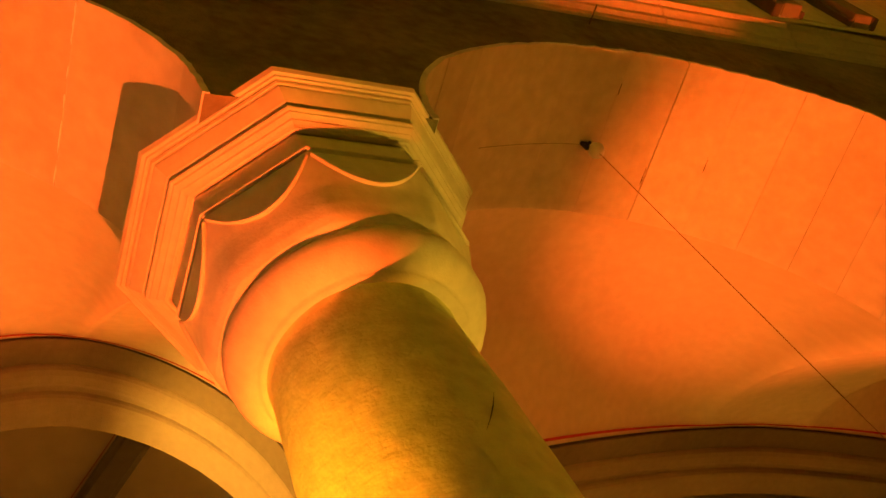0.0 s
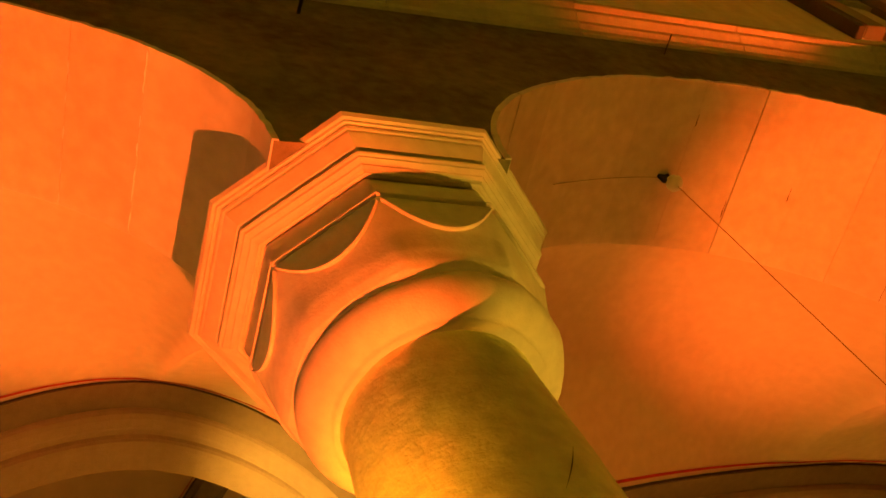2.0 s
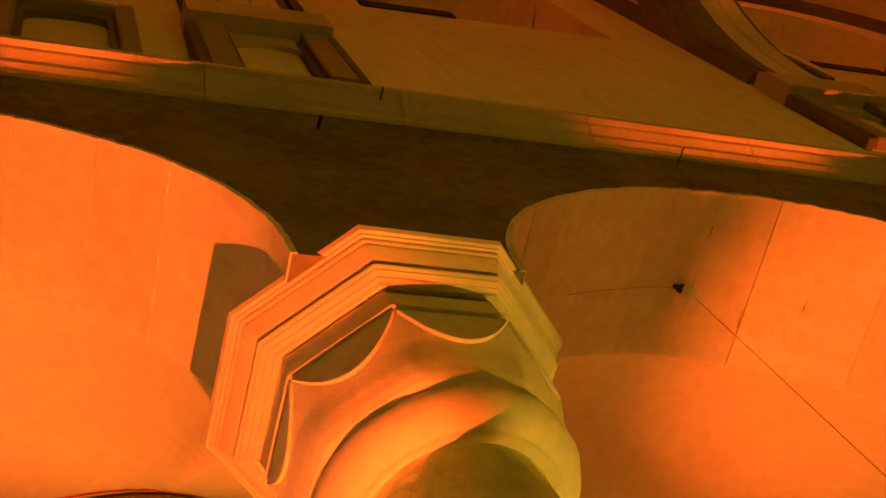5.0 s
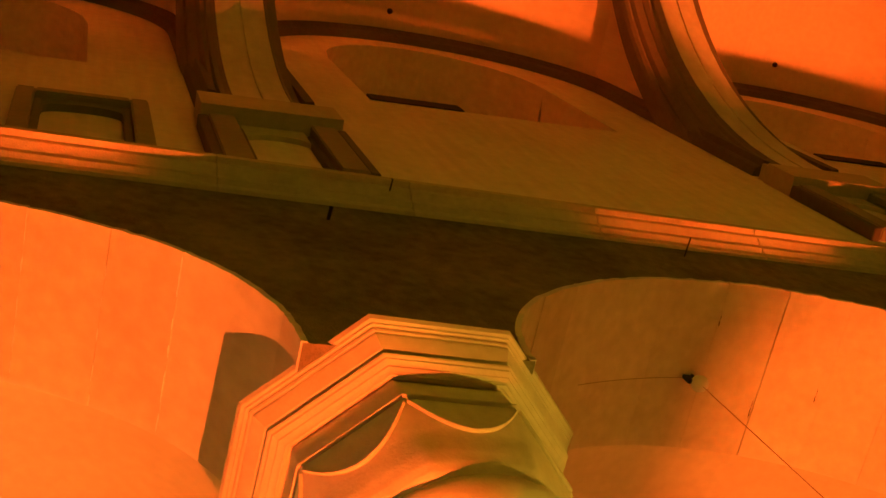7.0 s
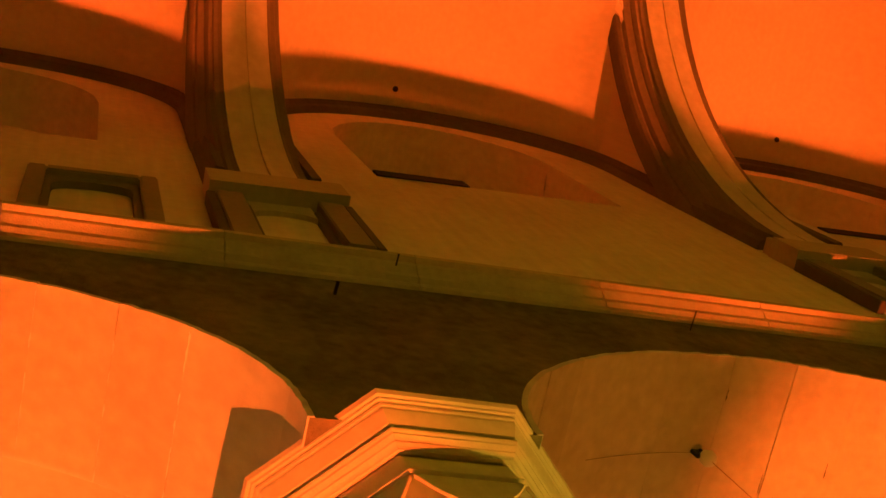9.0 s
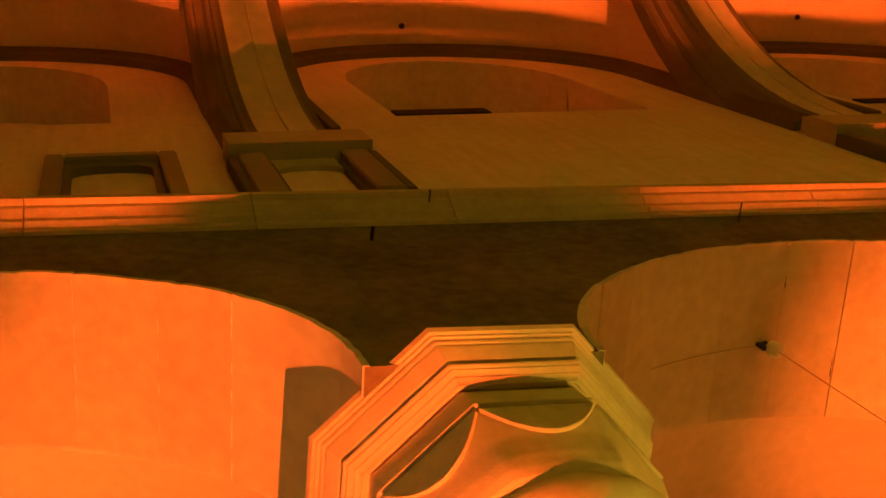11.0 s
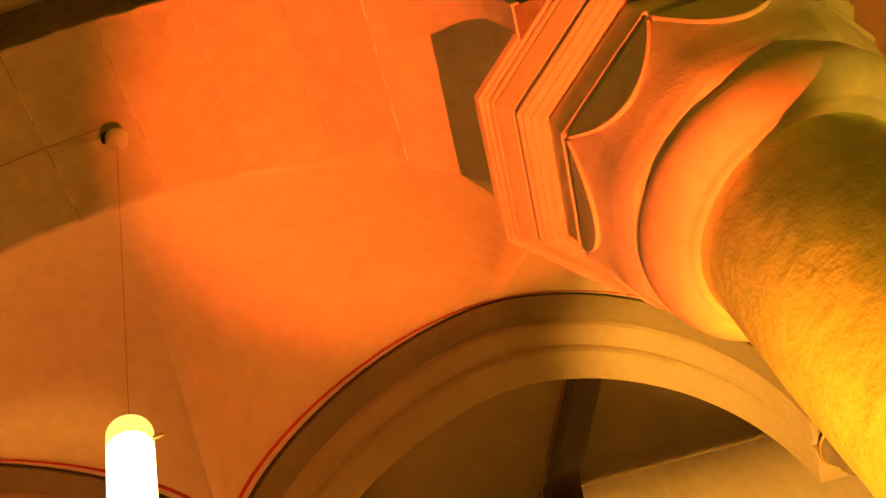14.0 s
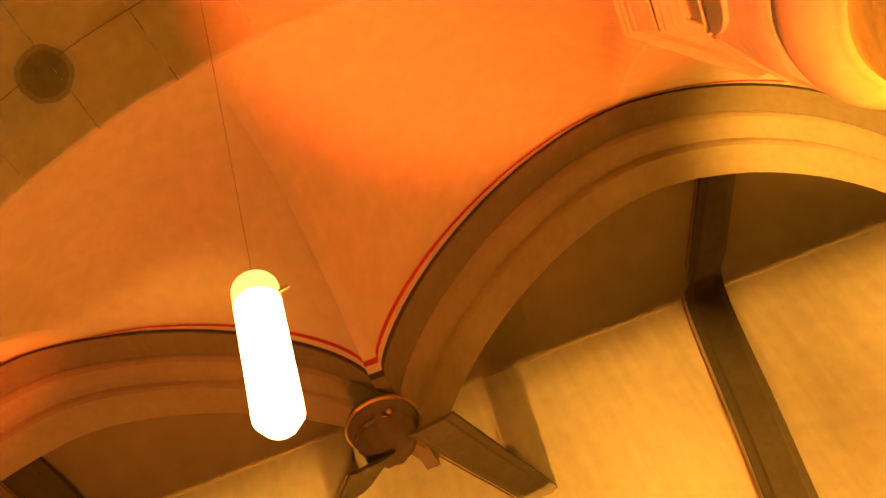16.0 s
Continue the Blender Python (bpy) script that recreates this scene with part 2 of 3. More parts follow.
# ---- columns ----
def column():
    ob = tagged(new("column"), "round stone column with moulded octagonal capital", "column", group="columns of the arcade")
    add("base", octagon([(0.75, 0), (0.75, 0.25), (0.66, 0.32), (0.62, 0.42)], STONE, "base"), ob)
    prof = [(0.448, 0.42), (0.445, 1.0), (0.44, 2.0), (0.434, 3.0), (0.422, 3.5), (0.403, 4.0), (0.378, 4.40), (0.376, 4.46), (0.388, 4.49), (0.392, 4.51)]
    fine = []
    for (r0, z0), (r1, z1) in zip(prof, prof[1:]):
        m = max(1, int((z1 - z0) / 0.05))
        fine += [(r0 + (r1 - r0) * i / m, z0 + (z1 - z0) * i / m) for i in range(m)]
    fine.append(prof[-1])
    me = lathe(fine, SHAFT, "shaft")
    for v in me.vertices:
        p = v.co
        d = 1 + 0.008 * noise.noise(p * 1.7) + 0.006 * noise.noise(p * 6)
        v.co = (p.x * d, p.y * d, p.z)
    add("shaft", me, ob, "pitted yellowish stone shaft")
    # roll under the bell, fuller and worn on the side away from the lamp
    prof = [(0.37, 4.470), (0.398, 4.474), (0.404, 4.484), (0.412, 4.492), (0.418, 4.494), (0.432, 4.498), (0.458, 4.512), (0.484, 4.536), (0.502, 4.566), (0.511, 4.598), (0.514, 4.622), (0.512, 4.636), (0.502, 4.642), (0.484, 4.645), (0.48, 4.66)]
    me = lathe(prof, STONE, "neck_roll", 128)
    for v in me.vertices:
        p = v.co
        side = max(0.0, math.cos(math.atan2(p.y, p.x) + 0.45))
        d = 1 + 0.055 * side + (0.004 + 0.010 * side) * noise.noise(p * 9) + 0.008 * side * noise.noise(p * 23)
        v.co = (p.x * d, p.y * d, p.z)
    add("neck_roll", me, ob)

    # bell: round below, faintly eight-sided, cut by eight upright faces
    CUT = 0.573
    pts = [(0.488, 4.646), (0.507, 4.650), (0.526, 4.666), (0.543, 4.702), (0.557, 4.758), (0.566, 4.812), (0.574, 4.860), (0.589, 4.920), (0.604, 4.985), (0.622, 5.062), (0.630, 5.10), (0.630, 5.23)]
    rows = []
    for (r0, z0), (r1, z1) in zip(pts, pts[1:] + [pts[-1]]):
        for i in range(5 if (r0, z0) != pts[-1] else 1):
            r, z = r0 + (r1 - r0) * i / 5, z0 + (z1 - z0) * i / 5
            facet = 0.55 * max(0.0, min(1.0, (4.93 - z) / 0.2))
            row = []
            for j in range(192):
                a = 2 * math.pi * j / 192
                q = (a + math.pi / 8) % (math.pi / 4) - math.pi / 8
                rr = min(r * (1 - facet) + facet * r * 0.965 / math.cos(q), CUT / math.cos(q))
                row.append((rr * math.cos(a), rr * math.sin(a), z))
            rows.append(row)
    add("bell", loft(rows, STONE, "bell", True, True, True), ob, "eight-sided bell with crescent faces")
    rim = octagon([(0.54, 5.074), (CUT + 0.004, 5.074), (CUT + 0.015, 5.078), (CUT + 0.017, 5.083), (CUT + 0.013, 5.088), (CUT + 0.002, 5.090), (0.54, 5.091)], STONE, "fillet")
    add("fillet", rim, ob, "thin raised fillet round the capital")
    # raised rim below each crescent face
    for q in range(8):
        a0 = q * math.pi / 4
        rows = []
        for i in range(33):
            t = -0.232 * math.cos(math.pi * i / 32)
            r = math.hypot(t, CUT)
            z = 5.062
            for (r0, z0), (r1, z1) in zip(pts, pts[1:]):
                if r0 <= r < r1:
                    z = z0 + (z1 - z0) * (r - r0) / (r1 - r0)
                    break
            row = []
            for o, e in ((-0.009, -0.004), (-0.006, 0.011), (0.001, 0.014), (0.006, 0.009), (0.009, -0.004)):
                k = 1 - 0.35 * abs(t) / 0.232
                row.append(((CUT + e) * math.cos(a0) - t * math.sin(a0), (CUT + e) * math.sin(a0) + t * math.cos(a0), z + o * k))
            rows.append(row)
        add("crescent_rim", loft(rows, STONE, "crescent_rim", True, True), ob)
    ab = [(0.50, 5.224), (0.584, 5.224), (0.590, 5.216), (0.603, 5.214), (0.607, 5.220), (0.614, 5.226), (0.628, 5.232), (0.631, 5.238), (0.640, 5.243), (0.652, 5.250), (0.655, 5.258), (0.664, 5.264), (0.668, 5.270), (0.666, 5.278), (0.650, 5.284), (0.652, 5.292), (0.672, 5.300), (0.690, 5.328), (0.706, 5.356), (0.709, 5.364), (0.705, 5.369), (0.716, 5.374), (0.722, 5.384), (0.716, 5.388), (0.718, 5.394), (0.734, 5.392), (0.738, 5.396), (0.738, 5.402), (0.752, 5.406), (0.762, 5.428), (0.50, 5.43)]
    me = octagon(ab, STONE, "abacus")
    add("abacus", me, ob)
    # the stone sits a little turned and leaning on its shaft
    for o in ob.children:
        if o.name.split(".")[0] in ("bell", "fillet", "crescent_rim", "abacus"):
            o.data.transform(pose(0, 0, 0, 0, 0, 1.8))
            for v in o.data.vertices:
                v.co.x += 0.012 * max(-1.0, min(1.0, (5.25 - v.co.z) / 0.15)) * max(0.0, min(1.0, (v.co.z - 4.75) / 0.25))
    return ob


col = column()
for x in (COLUMNS[0], COLUMNS[1], COLUMNS[3]):
    copy_thing(col, pose(x, 0, 0))

# a dark scratch on the near shaft
line = []
for i in range(9):
    t = i / 8
    ang, zz = -1.27 - 0.31 * t, 3.81 - 0.215 * t
    rr = 0.4155 + (3.8 - zz) * 0.046
    line.append((rr, ang + 0.012 * math.sin(3 * t), zz))
rows = [[((r + 0.004) * math.cos(g - w), (r + 0.004) * math.sin(g - w), z) for w in (-0.006 * (1 - abs(2 * i / 8 - 1)) - 0.001, 0.006 * (1 - abs(2 * i / 8 - 1)) + 0.001)] for i, (r, g, z) in enumerate(line)]
add("scratch", loft(rows, DARK, "scratch", True), col, "thin dark scratch")

# ---- cornice ----
CORN = [(FRONT, 7.36), (-0.655, 7.37), (-0.66, 7.42), (-0.69, 7.44), (-0.695, 7.48), (-0.735, 7.53), (-0.74, 7.57), (-0.774, 7.585), (-0.774, 7.64), (FRONT, 7.66)]
cornice = tagged(new("cornice"), "moulded plaster cornice above the arches", "cornice", kind="structure")
cuts = [-8.7, -7.1, -5.6, -4.2, -2.9, -1.9, -0.70, 0.46, 1.72, 2.95, 4.1, 5.4, 6.9, 8.7]
for x0, x1 in zip(cuts, cuts[1:]):
    add("cornice_piece", prism_x(CORN, x0 + 0.003, x1 - 0.003, TRIM, "cornice_piece"), cornice)

# ---- upper wall of the nave, turned slightly against the arcade ----
UP = Matrix.Translation((-0.20, -0.663, 0)) @ pose(0, 0, 0, 0, 0, -1.6)
PIT = 4.45
BIG = 1.06


def enlarge(ob):
    """Brings the upper storey to its true size."""
    done = set()
    for o in (ob, *ob.children_recursive):
        if o.data and o.data.name not in done:
            done.add(o.data.name)
            o.data.transform(Matrix.Translation((0, 0, 1.45)) @ Matrix.Scale(BIG, 4) @ Matrix.Translation((0, 0, -1.45)))


def lunette_z(x):
    """Crown line of the side vault above the upper wall, x from a pilaster's axis."""
    u = abs((x % PIT) - PIT / 2) / 1.92
    return 11.75 + 1.85 * math.sqrt(max(0, 1 - u * u)) if u < 1 else 8.9


def niche_z(x):
    u = abs((x % PIT) - 2.18) / 1.13
    return 11.75 + 1.35 * math.sqrt(max(0, 1 - u * u)) if u < 1 else None


def upper_wall():
    ob = tagged(new("wall_upper"), "dim cream plaster wall with arched niches", "wall", kind="structure")
    ob.matrix_basis = UP
    for k in (-2, -1, 0, 1):
        x0 = k * PIT
        xs = sorted({x0 + PIT * i / 60 for i in range(61)} | {x0 + 2.18 - 1.13, x0 + 2.18 + 1.13})
        verts, faces = [], []

        def quad(a, b, c, d):
            i = len(verts)
            verts.extend((a, b, c, d))
            faces.append((i, i + 1, i + 2, i + 3))

        for xa, xb in zip(xs, xs[1:]):
            top = 14.4
            na, nb = niche_z((xa * 0.999 + xb * 0.001)), niche_z((xb * 0.999 + xa * 0.001))
            if na and nb:
                quad((xa, 0, 7.25), (xb, 0, 7.25), (xb, 0, 9.98), (xa, 0, 9.98))
                quad((xa, 0, na), (xb, 0, nb), (xb, 0, top), (xa, 0, top))
                quad((xa, 0, na), (xb, 0, nb), (xb, 0.55, nb - 0.05), (xa, 0.55, na - 0.05))
                quad((xa, 0, 9.98), (xb, 0, 9.98), (xb, 0.55, 10.4), (xa, 0.55, 10.5))
                quad((xa, 0.55, 10.4), (xb, 0.55, 10.4), (xb, 0.55, top), (xa, 0.55, top))
            else:
                quad((xa, 0, 7.25), (xb, 0, 7.25), (xb, 0, top), (xa, 0, top))
        for sx in (-1.13, 1.13):
            x = x0 + 2.18 + sx
            quad((x, 0, 9.98), (x, 0.55, 10.4), (x, 0.55, 11.6), (x, 0, 11.78))
        add("wall_bay", mesh("wall_bay", verts, faces, PLASTER), ob)
        # moulded wall arch
        rows = []
        for i in range(41):
            a = math.pi * i / 40
            ca, sa = math.cos(a), math.sin(a)
            rows.append([(x0 + PIT / 2 - (1.92 - d) * ca, y, 11.75 + (1.85 - d) * sa) for d, y in ((0, 0.01), (0, -0.13), (0.06, -0.14), (0.08, -0.09), (0.12, -0.07), (0.14, 0.01))])
        rows = [[(p[0], p[1], 8.9) for p in rows[0]]] + rows + [[(p[0], p[1], 8.9) for p in rows[-1]]]
        # darkened to imitate shade that light bounced off the vault would fill
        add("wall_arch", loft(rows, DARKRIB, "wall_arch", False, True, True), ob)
    enlarge(ob)
    return ob


upper = upper_wall()
# a shallow black block stands for the deep dark gap at each sill
for k in (-1, 0, 1):
    slot = tagged(add("window_2" if k == 0 else "window_3", box(1.06, 1.86, -0.012, 0.05, 9.97, 10.17, SLIT_DARK)), "black slit window at the niche's sill, darkness put into its colour", "window", kind="structure")
    slot.matrix_basis = UP @ pose(k * PIT * BIG, 0, 0)
    enlarge(slot)
tagged(add("wall_upper_back", box(-9, 9, 0.05, 0.3, 7.62, 15.4, PLASTER)), "plain rear face of the upper wall", "wall", kind="structure")


# ---- pilasters and ribs of the nave ----
def pilaster():
    ob = tagged(new("pilaster"), "plaster pilaster with impost block and recessed panel", "pilaster", group="pilasters of the upper wall", kind="structure")
    add("body", box(-0.42, 0.42, -0.015, 0.05, 7.32, 8.32, PLASTER), ob)
    for s in (-1, 1):
        # darkened posts and dark strips imitate the shaded sides of the posts
        add("post", box(s * 0.33 - 0.085, s * 0.33 + 0.085, -0.105, 0.0, 7.32, 8.33, RIB, bevel=0.008), ob)
        add("fillet", box(s * 0.225 - 0.022, s * 0.225 + 0.022, -0.06, 0.0, 7.32, 8.20, DARKRIB, bevel=0.006), ob)
        add("reveal", box(s * 0.448 - 0.030, s * 0.448 + 0.030, -0.095, 0.0, 7.32, 8.32, DARKRIB, bevel=0.006), ob)
    rows = []
    for i in range(13):
        a = math.pi * i / 12
        x, z = -0.205 * math.cos(a), 8.02 + 0.13 * math.sin(a)
        rows.append([(x, -0.05, z), (x, -0.014, z), (x, -0.014, 8.33), (x, -0.05, 8.33)])
    add("panel_head", loft(rows, TRIM, "panel_head", False, True, True), ob)
    add("impost", octless([(-0.46, 8.34), (-0.46, 8.70), (-0.43, 8.74), (-0.43, 8.82)]), ob)
    return ob


def octless(prof):
    rows = []
    for x, z in prof:
        d = 0.16 if x < -0.44 else 0.13
        rows.append([(x, 0.05, z), (x, -d, z), (-x, -d, z), (-x, 0.05, z)])
    return loft(rows, TRIM, "impost", False, True, True)


def nave_rib():
    ob = tagged(new("transverse_rib"), "broad moulded stone rib across the nave vault", "vault rib", group="ribs of the nave vault", kind="structure")
    R = 4.5
    for name, outline, mat in (
        ("soffit", [(-0.20, 0.0), (-0.012, 0.0), (-0.010, -0.015), (0.010, -0.015), (0.012, 0.0), (0.20, 0.0), (0.20, -0.35), (-0.20, -0.35)], PLASTER),
        # mouldings darker than the soffit, the shade of their hollows in the colour
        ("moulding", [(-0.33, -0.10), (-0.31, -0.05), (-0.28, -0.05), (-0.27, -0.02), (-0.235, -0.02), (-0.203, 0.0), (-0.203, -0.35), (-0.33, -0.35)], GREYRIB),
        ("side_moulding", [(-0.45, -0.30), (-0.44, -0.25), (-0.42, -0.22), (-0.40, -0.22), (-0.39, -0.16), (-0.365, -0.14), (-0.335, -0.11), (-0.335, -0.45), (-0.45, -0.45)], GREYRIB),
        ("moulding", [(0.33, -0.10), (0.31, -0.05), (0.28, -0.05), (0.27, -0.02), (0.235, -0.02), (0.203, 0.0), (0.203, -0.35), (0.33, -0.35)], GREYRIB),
    ):
        rows = []
        for i in range(49):
            a = math.pi * i / 48
            rows.append([(x, -0.02 - R + (R - d - 0.10) * math.cos(a), 8.8 + (R - d - 0.10) * math.sin(a)) for x, d in outline])
        add(name, loft(rows, mat, name, False, True, True), ob)
    return ob


pil, rib = pilaster(), nave_rib()
enlarge(pil)
enlarge(rib)
pil.matrix_basis = rib.matrix_basis = UP
for k in (-1, 1):
    copy_thing(pil, UP @ pose(k * PIT * BIG, 0, 0))
    copy_thing(rib, UP @ pose(k * PIT * BIG, 0, 0))


# ---- nave vault ----
def nave_vault():
    R = 4.62
    verts, faces = [], []
    xs = [-2 * PIT + 4 * PIT * i / 240 for i in range(241)]
    ys = [-2 * R + 2 * R * (1 - math.cos(math.pi * j / 90)) / 2 for j in range(91)]
    for y in ys:
        for x in xs:
            zb = 8.8 + math.sqrt(max(0, R * R - (y + R) ** 2)) * 1.0
            verts.append((x, y, max(zb, lunette_z(x))))
    n = len(xs)
    for j in range(len(ys) - 1):
        for i in range(n - 1):
            faces.append((j * n + i, j * n + i + 1, (j + 1) * n + i + 1, (j + 1) * n + i))
    ob = add("ceiling_nave", mesh("ceiling_nave", verts, faces, VAULT, False))
    ob.matrix_basis = UP
    enlarge(ob)
    return tagged(ob, "cream plaster groin vault lit orange", "ceiling", kind="structure")


nave_vault()


# ---- window with moulded frame in the upper wall ----
def small_window():
    ob = tagged(new("window_1"), "small blind window with a dark moulded frame", "window", kind="structure")
    x0, x1, z0, z1 = -1.55, -0.77, 7.30, 8.52
    # frame and inner mouldings darkened to imitate the recess shade
    add("frame_post", box(x0, x0 + 0.11, -0.095, 0.03, z0, z1, RIB, bevel=0.01), ob)
    add("frame_post", box(x1 - 0.11, x1, -0.095, 0.03, z0, z1, RIB, bevel=0.01), ob)
    add("frame_head", box(x0 + 0.11, x1 - 0.11, -0.095, 0.03, z1 - 0.11, z1, RIB, bevel=0.01), ob)
    for a, b in ((x0 + 0.11, x0 + 0.155), (x1 - 0.155, x1 - 0.11)):
        add("inner_post", box(a, b, -0.055, 0.02, z0, z1 - 0.11, GREYRIB, bevel=0.008), ob)
    xm, hw = (x0 + x1) / 2, (x1 - x0) / 2 - 0.155
    rows = []
    for i in range(13):
        a = math.pi * i / 12
        x, z = xm - hw * math.cos(a), z1 - 0.36 + 0.16 * math.sin(a) ** 0.6
        rows.append([(x, -0.055, z), (x, 0.02, z), (x, 0.02, z1 - 0.11), (x, -0.055, z1 - 0.11)])
    add("inner_head", loft(rows, GREYRIB, "inner_head", False, True, True), ob)
    add("panel", box(xm - hw, xm + hw, -0.006, 0.02, z0, z1 - 0.14, PLASTER), ob)
    ob.matrix_basis = UP
    enlarge(ob)
    return ob


small_window()

# ---- aisle: second row of arches ----
DEPTH = 0.62


def row_y(x):
    return 2.12 + (0.15 if x < 1 else 0.05) * x + (0 if x < 1 else 0.10)


# centre, reach to the left, reach to the right, foot, rise
ARCHES = [(-4.25, 1.85, 1.85, 6.0, 1.2), (-0.55, 1.78, 1.28, 6.0, 1.44), (5.0, 4.05, 4.05, 5.95, 0.95)]


def row_z(x):
    for c, l, r, foot, rise in ARCHES:
        u = (x - c) / (r if x > c else l)
        if -1 < u < 1:
            u = abs(u)
            if c == -0.55 and x > c:
                return foot + rise * math.sqrt(1 - u * u)
            return foot + rise * (1 - u ** 1.6) ** 0.75
    return 5.98


def row_xs():
    xs = {-6.1}
    for c, l, r, foot, rise in ARCHES:
        for i in range(41):
            a = math.cos(math.pi * i / 40)
            xs.add(c + a * (r if a > 0 else l))
    return sorted(x for x in xs if x <= 8.9)


XS = row_xs()


def vault_point(x, s, lower=0.0):
    """A place on the aisle vault: s runs from the arcade to the second arches."""
    y = back_y(x) + s * (row_y(x) - back_y(x))
    za, zb = arch_z(x), row_z(x)
    return (x, y, za + (7.32 - za) * s + (zb - 7.32) * s ** 2.2 + 0.13 * math.sin(math.pi * s) + 0.07 * (1 - s) ** 3 - lower)


def aisle_vault():
    xs = sorted(set(XS) | {-6.1 + 15 * i / 300 for i in range(301)})
    rows = [[vault_point(x, j / 24) for x in xs] for j in range(25)]
    return tagged(add("ceiling_aisle", loft(rows, VAULT, "ceiling_aisle", True)), "cream plaster aisle vault lit orange from below", "ceiling", kind="structure")


aisle_vault()


def row_arches():
    ob = tagged(new("wall_aisle_arches"), "moulded plaster arches with painted red line", "arch", kind="structure")
    # underside in steps: (depth from the front, drop)
    steps = [(0.0, 0.0), (0.0, 0.02), (0.19, 0.03), (0.20, 0.045), (0.215, 0.062), (0.25, 0.075), (0.31, 0.085), (0.33, 0.083), (0.34, 0.07), (0.375, 0.075), (0.385, 0.10), (0.40, 0.118), (0.43, 0.125), (DEPTH, 0.14), (DEPTH, -0.9), (0.0, -0.9)]
    for name, piece, mat in (("outer_band", steps[:3] + [(0.19, -0.9), (0.0, -0.9)], GREYRIB), ("soffit", [(0.192, -0.9)] + [(max(0.192, d), h) for d, h in steps[2:-1]], RIB)):
        rows = [[(x, row_y(x) + d, row_z(x) - h) for d, h in piece] for x in XS]
        add(name, loft(rows, mat, name, False, True, True), ob)
    for name, s0, s1, mat in (("red_line", 0.966, 0.976, RED), ("dark_line", 0.990, 1.002, DARK)):
        rows = [[vault_point(x, s0, 0.007), vault_point(x, s1, 0.007)] for x in XS]
        add(name, loft(rows, mat, name, True), ob)
    return ob


row_arches()

# ---- outer aisle ----
FARW = 4.45


def far_y(x):
    return FARW + 0.15 * x


tagged(add("wall_outer", mesh("wall_outer", [(-9, far_y(-9), 0), (9, far_y(9), 0), (9, far_y(9), 7.95), (-9, far_y(-9), 7.95)], [(0, 1, 2, 3)], PLASTER)), "lit cream plaster outer wall", "wall", kind="structure")
# the vault's shade is painted in by its browner plaster
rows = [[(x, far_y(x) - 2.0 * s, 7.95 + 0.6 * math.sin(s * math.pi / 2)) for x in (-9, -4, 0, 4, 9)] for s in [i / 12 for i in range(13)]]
tagged(add("ceiling_outer", loft(rows, BROWN, "ceiling_outer", True)), "plaster vault of outer aisle, browned to imitate shade", "ceiling", kind="structure")


def ribbon(path, width, height, mat, name, side=(1, 0, 0), down=(0, -0.6, -0.8)):
    """A ribbed strip along a path; side and down give its cross-section."""
    S, D = Vector(side), Vector(down)
    out = [(-0.5, 0.15), (-0.5, -0.5), (-0.36, -0.75), (-0.30, -1), (0.30, -1), (0.36, -0.75), (0.5, -0.5), (0.5, 0.15)]
    rows = [[Vector(p) + S * (a * width) - D * (b * height) for a, b in out] for p in path]
    return loft(rows, mat, name, False, True, True)


def curve(pts, n=14):
    """A smooth path through a few points."""
    res = []
    P = [Vector(p) for p in pts]
    P = [P[0] * 2 - P[1]] + P + [P[-1] * 2 - P[-2]]
    for a, b, c, d in zip(P, P[1:], P[2:], P[3:]):
        for i in range(n):
            t = i / n
            res.append(0.5 * (2 * b + (c - a) * t + (2 * a - 5 * b + 4 * c - d) * t * t + (3 * b - a - 3 * c + d) * t ** 3))
    res.append(P[-2])
    return res


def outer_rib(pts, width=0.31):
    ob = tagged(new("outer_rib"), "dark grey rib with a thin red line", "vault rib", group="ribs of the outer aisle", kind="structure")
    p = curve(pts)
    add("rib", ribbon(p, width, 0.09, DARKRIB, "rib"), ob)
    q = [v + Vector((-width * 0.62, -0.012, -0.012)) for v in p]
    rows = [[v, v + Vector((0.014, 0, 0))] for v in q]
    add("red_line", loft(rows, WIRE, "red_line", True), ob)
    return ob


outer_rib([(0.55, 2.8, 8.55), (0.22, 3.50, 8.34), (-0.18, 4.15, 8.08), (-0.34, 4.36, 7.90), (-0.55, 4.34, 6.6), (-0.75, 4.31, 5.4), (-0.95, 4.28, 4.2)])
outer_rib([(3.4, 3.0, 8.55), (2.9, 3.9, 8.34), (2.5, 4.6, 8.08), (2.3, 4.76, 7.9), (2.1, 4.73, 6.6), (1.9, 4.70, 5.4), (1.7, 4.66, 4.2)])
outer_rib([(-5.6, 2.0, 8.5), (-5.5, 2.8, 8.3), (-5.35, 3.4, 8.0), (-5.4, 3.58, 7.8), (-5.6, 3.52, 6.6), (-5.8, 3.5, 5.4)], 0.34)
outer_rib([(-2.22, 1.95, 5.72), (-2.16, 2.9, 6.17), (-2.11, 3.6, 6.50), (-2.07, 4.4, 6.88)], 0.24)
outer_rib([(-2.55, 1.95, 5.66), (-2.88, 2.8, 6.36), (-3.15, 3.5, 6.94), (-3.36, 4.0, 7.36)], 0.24)


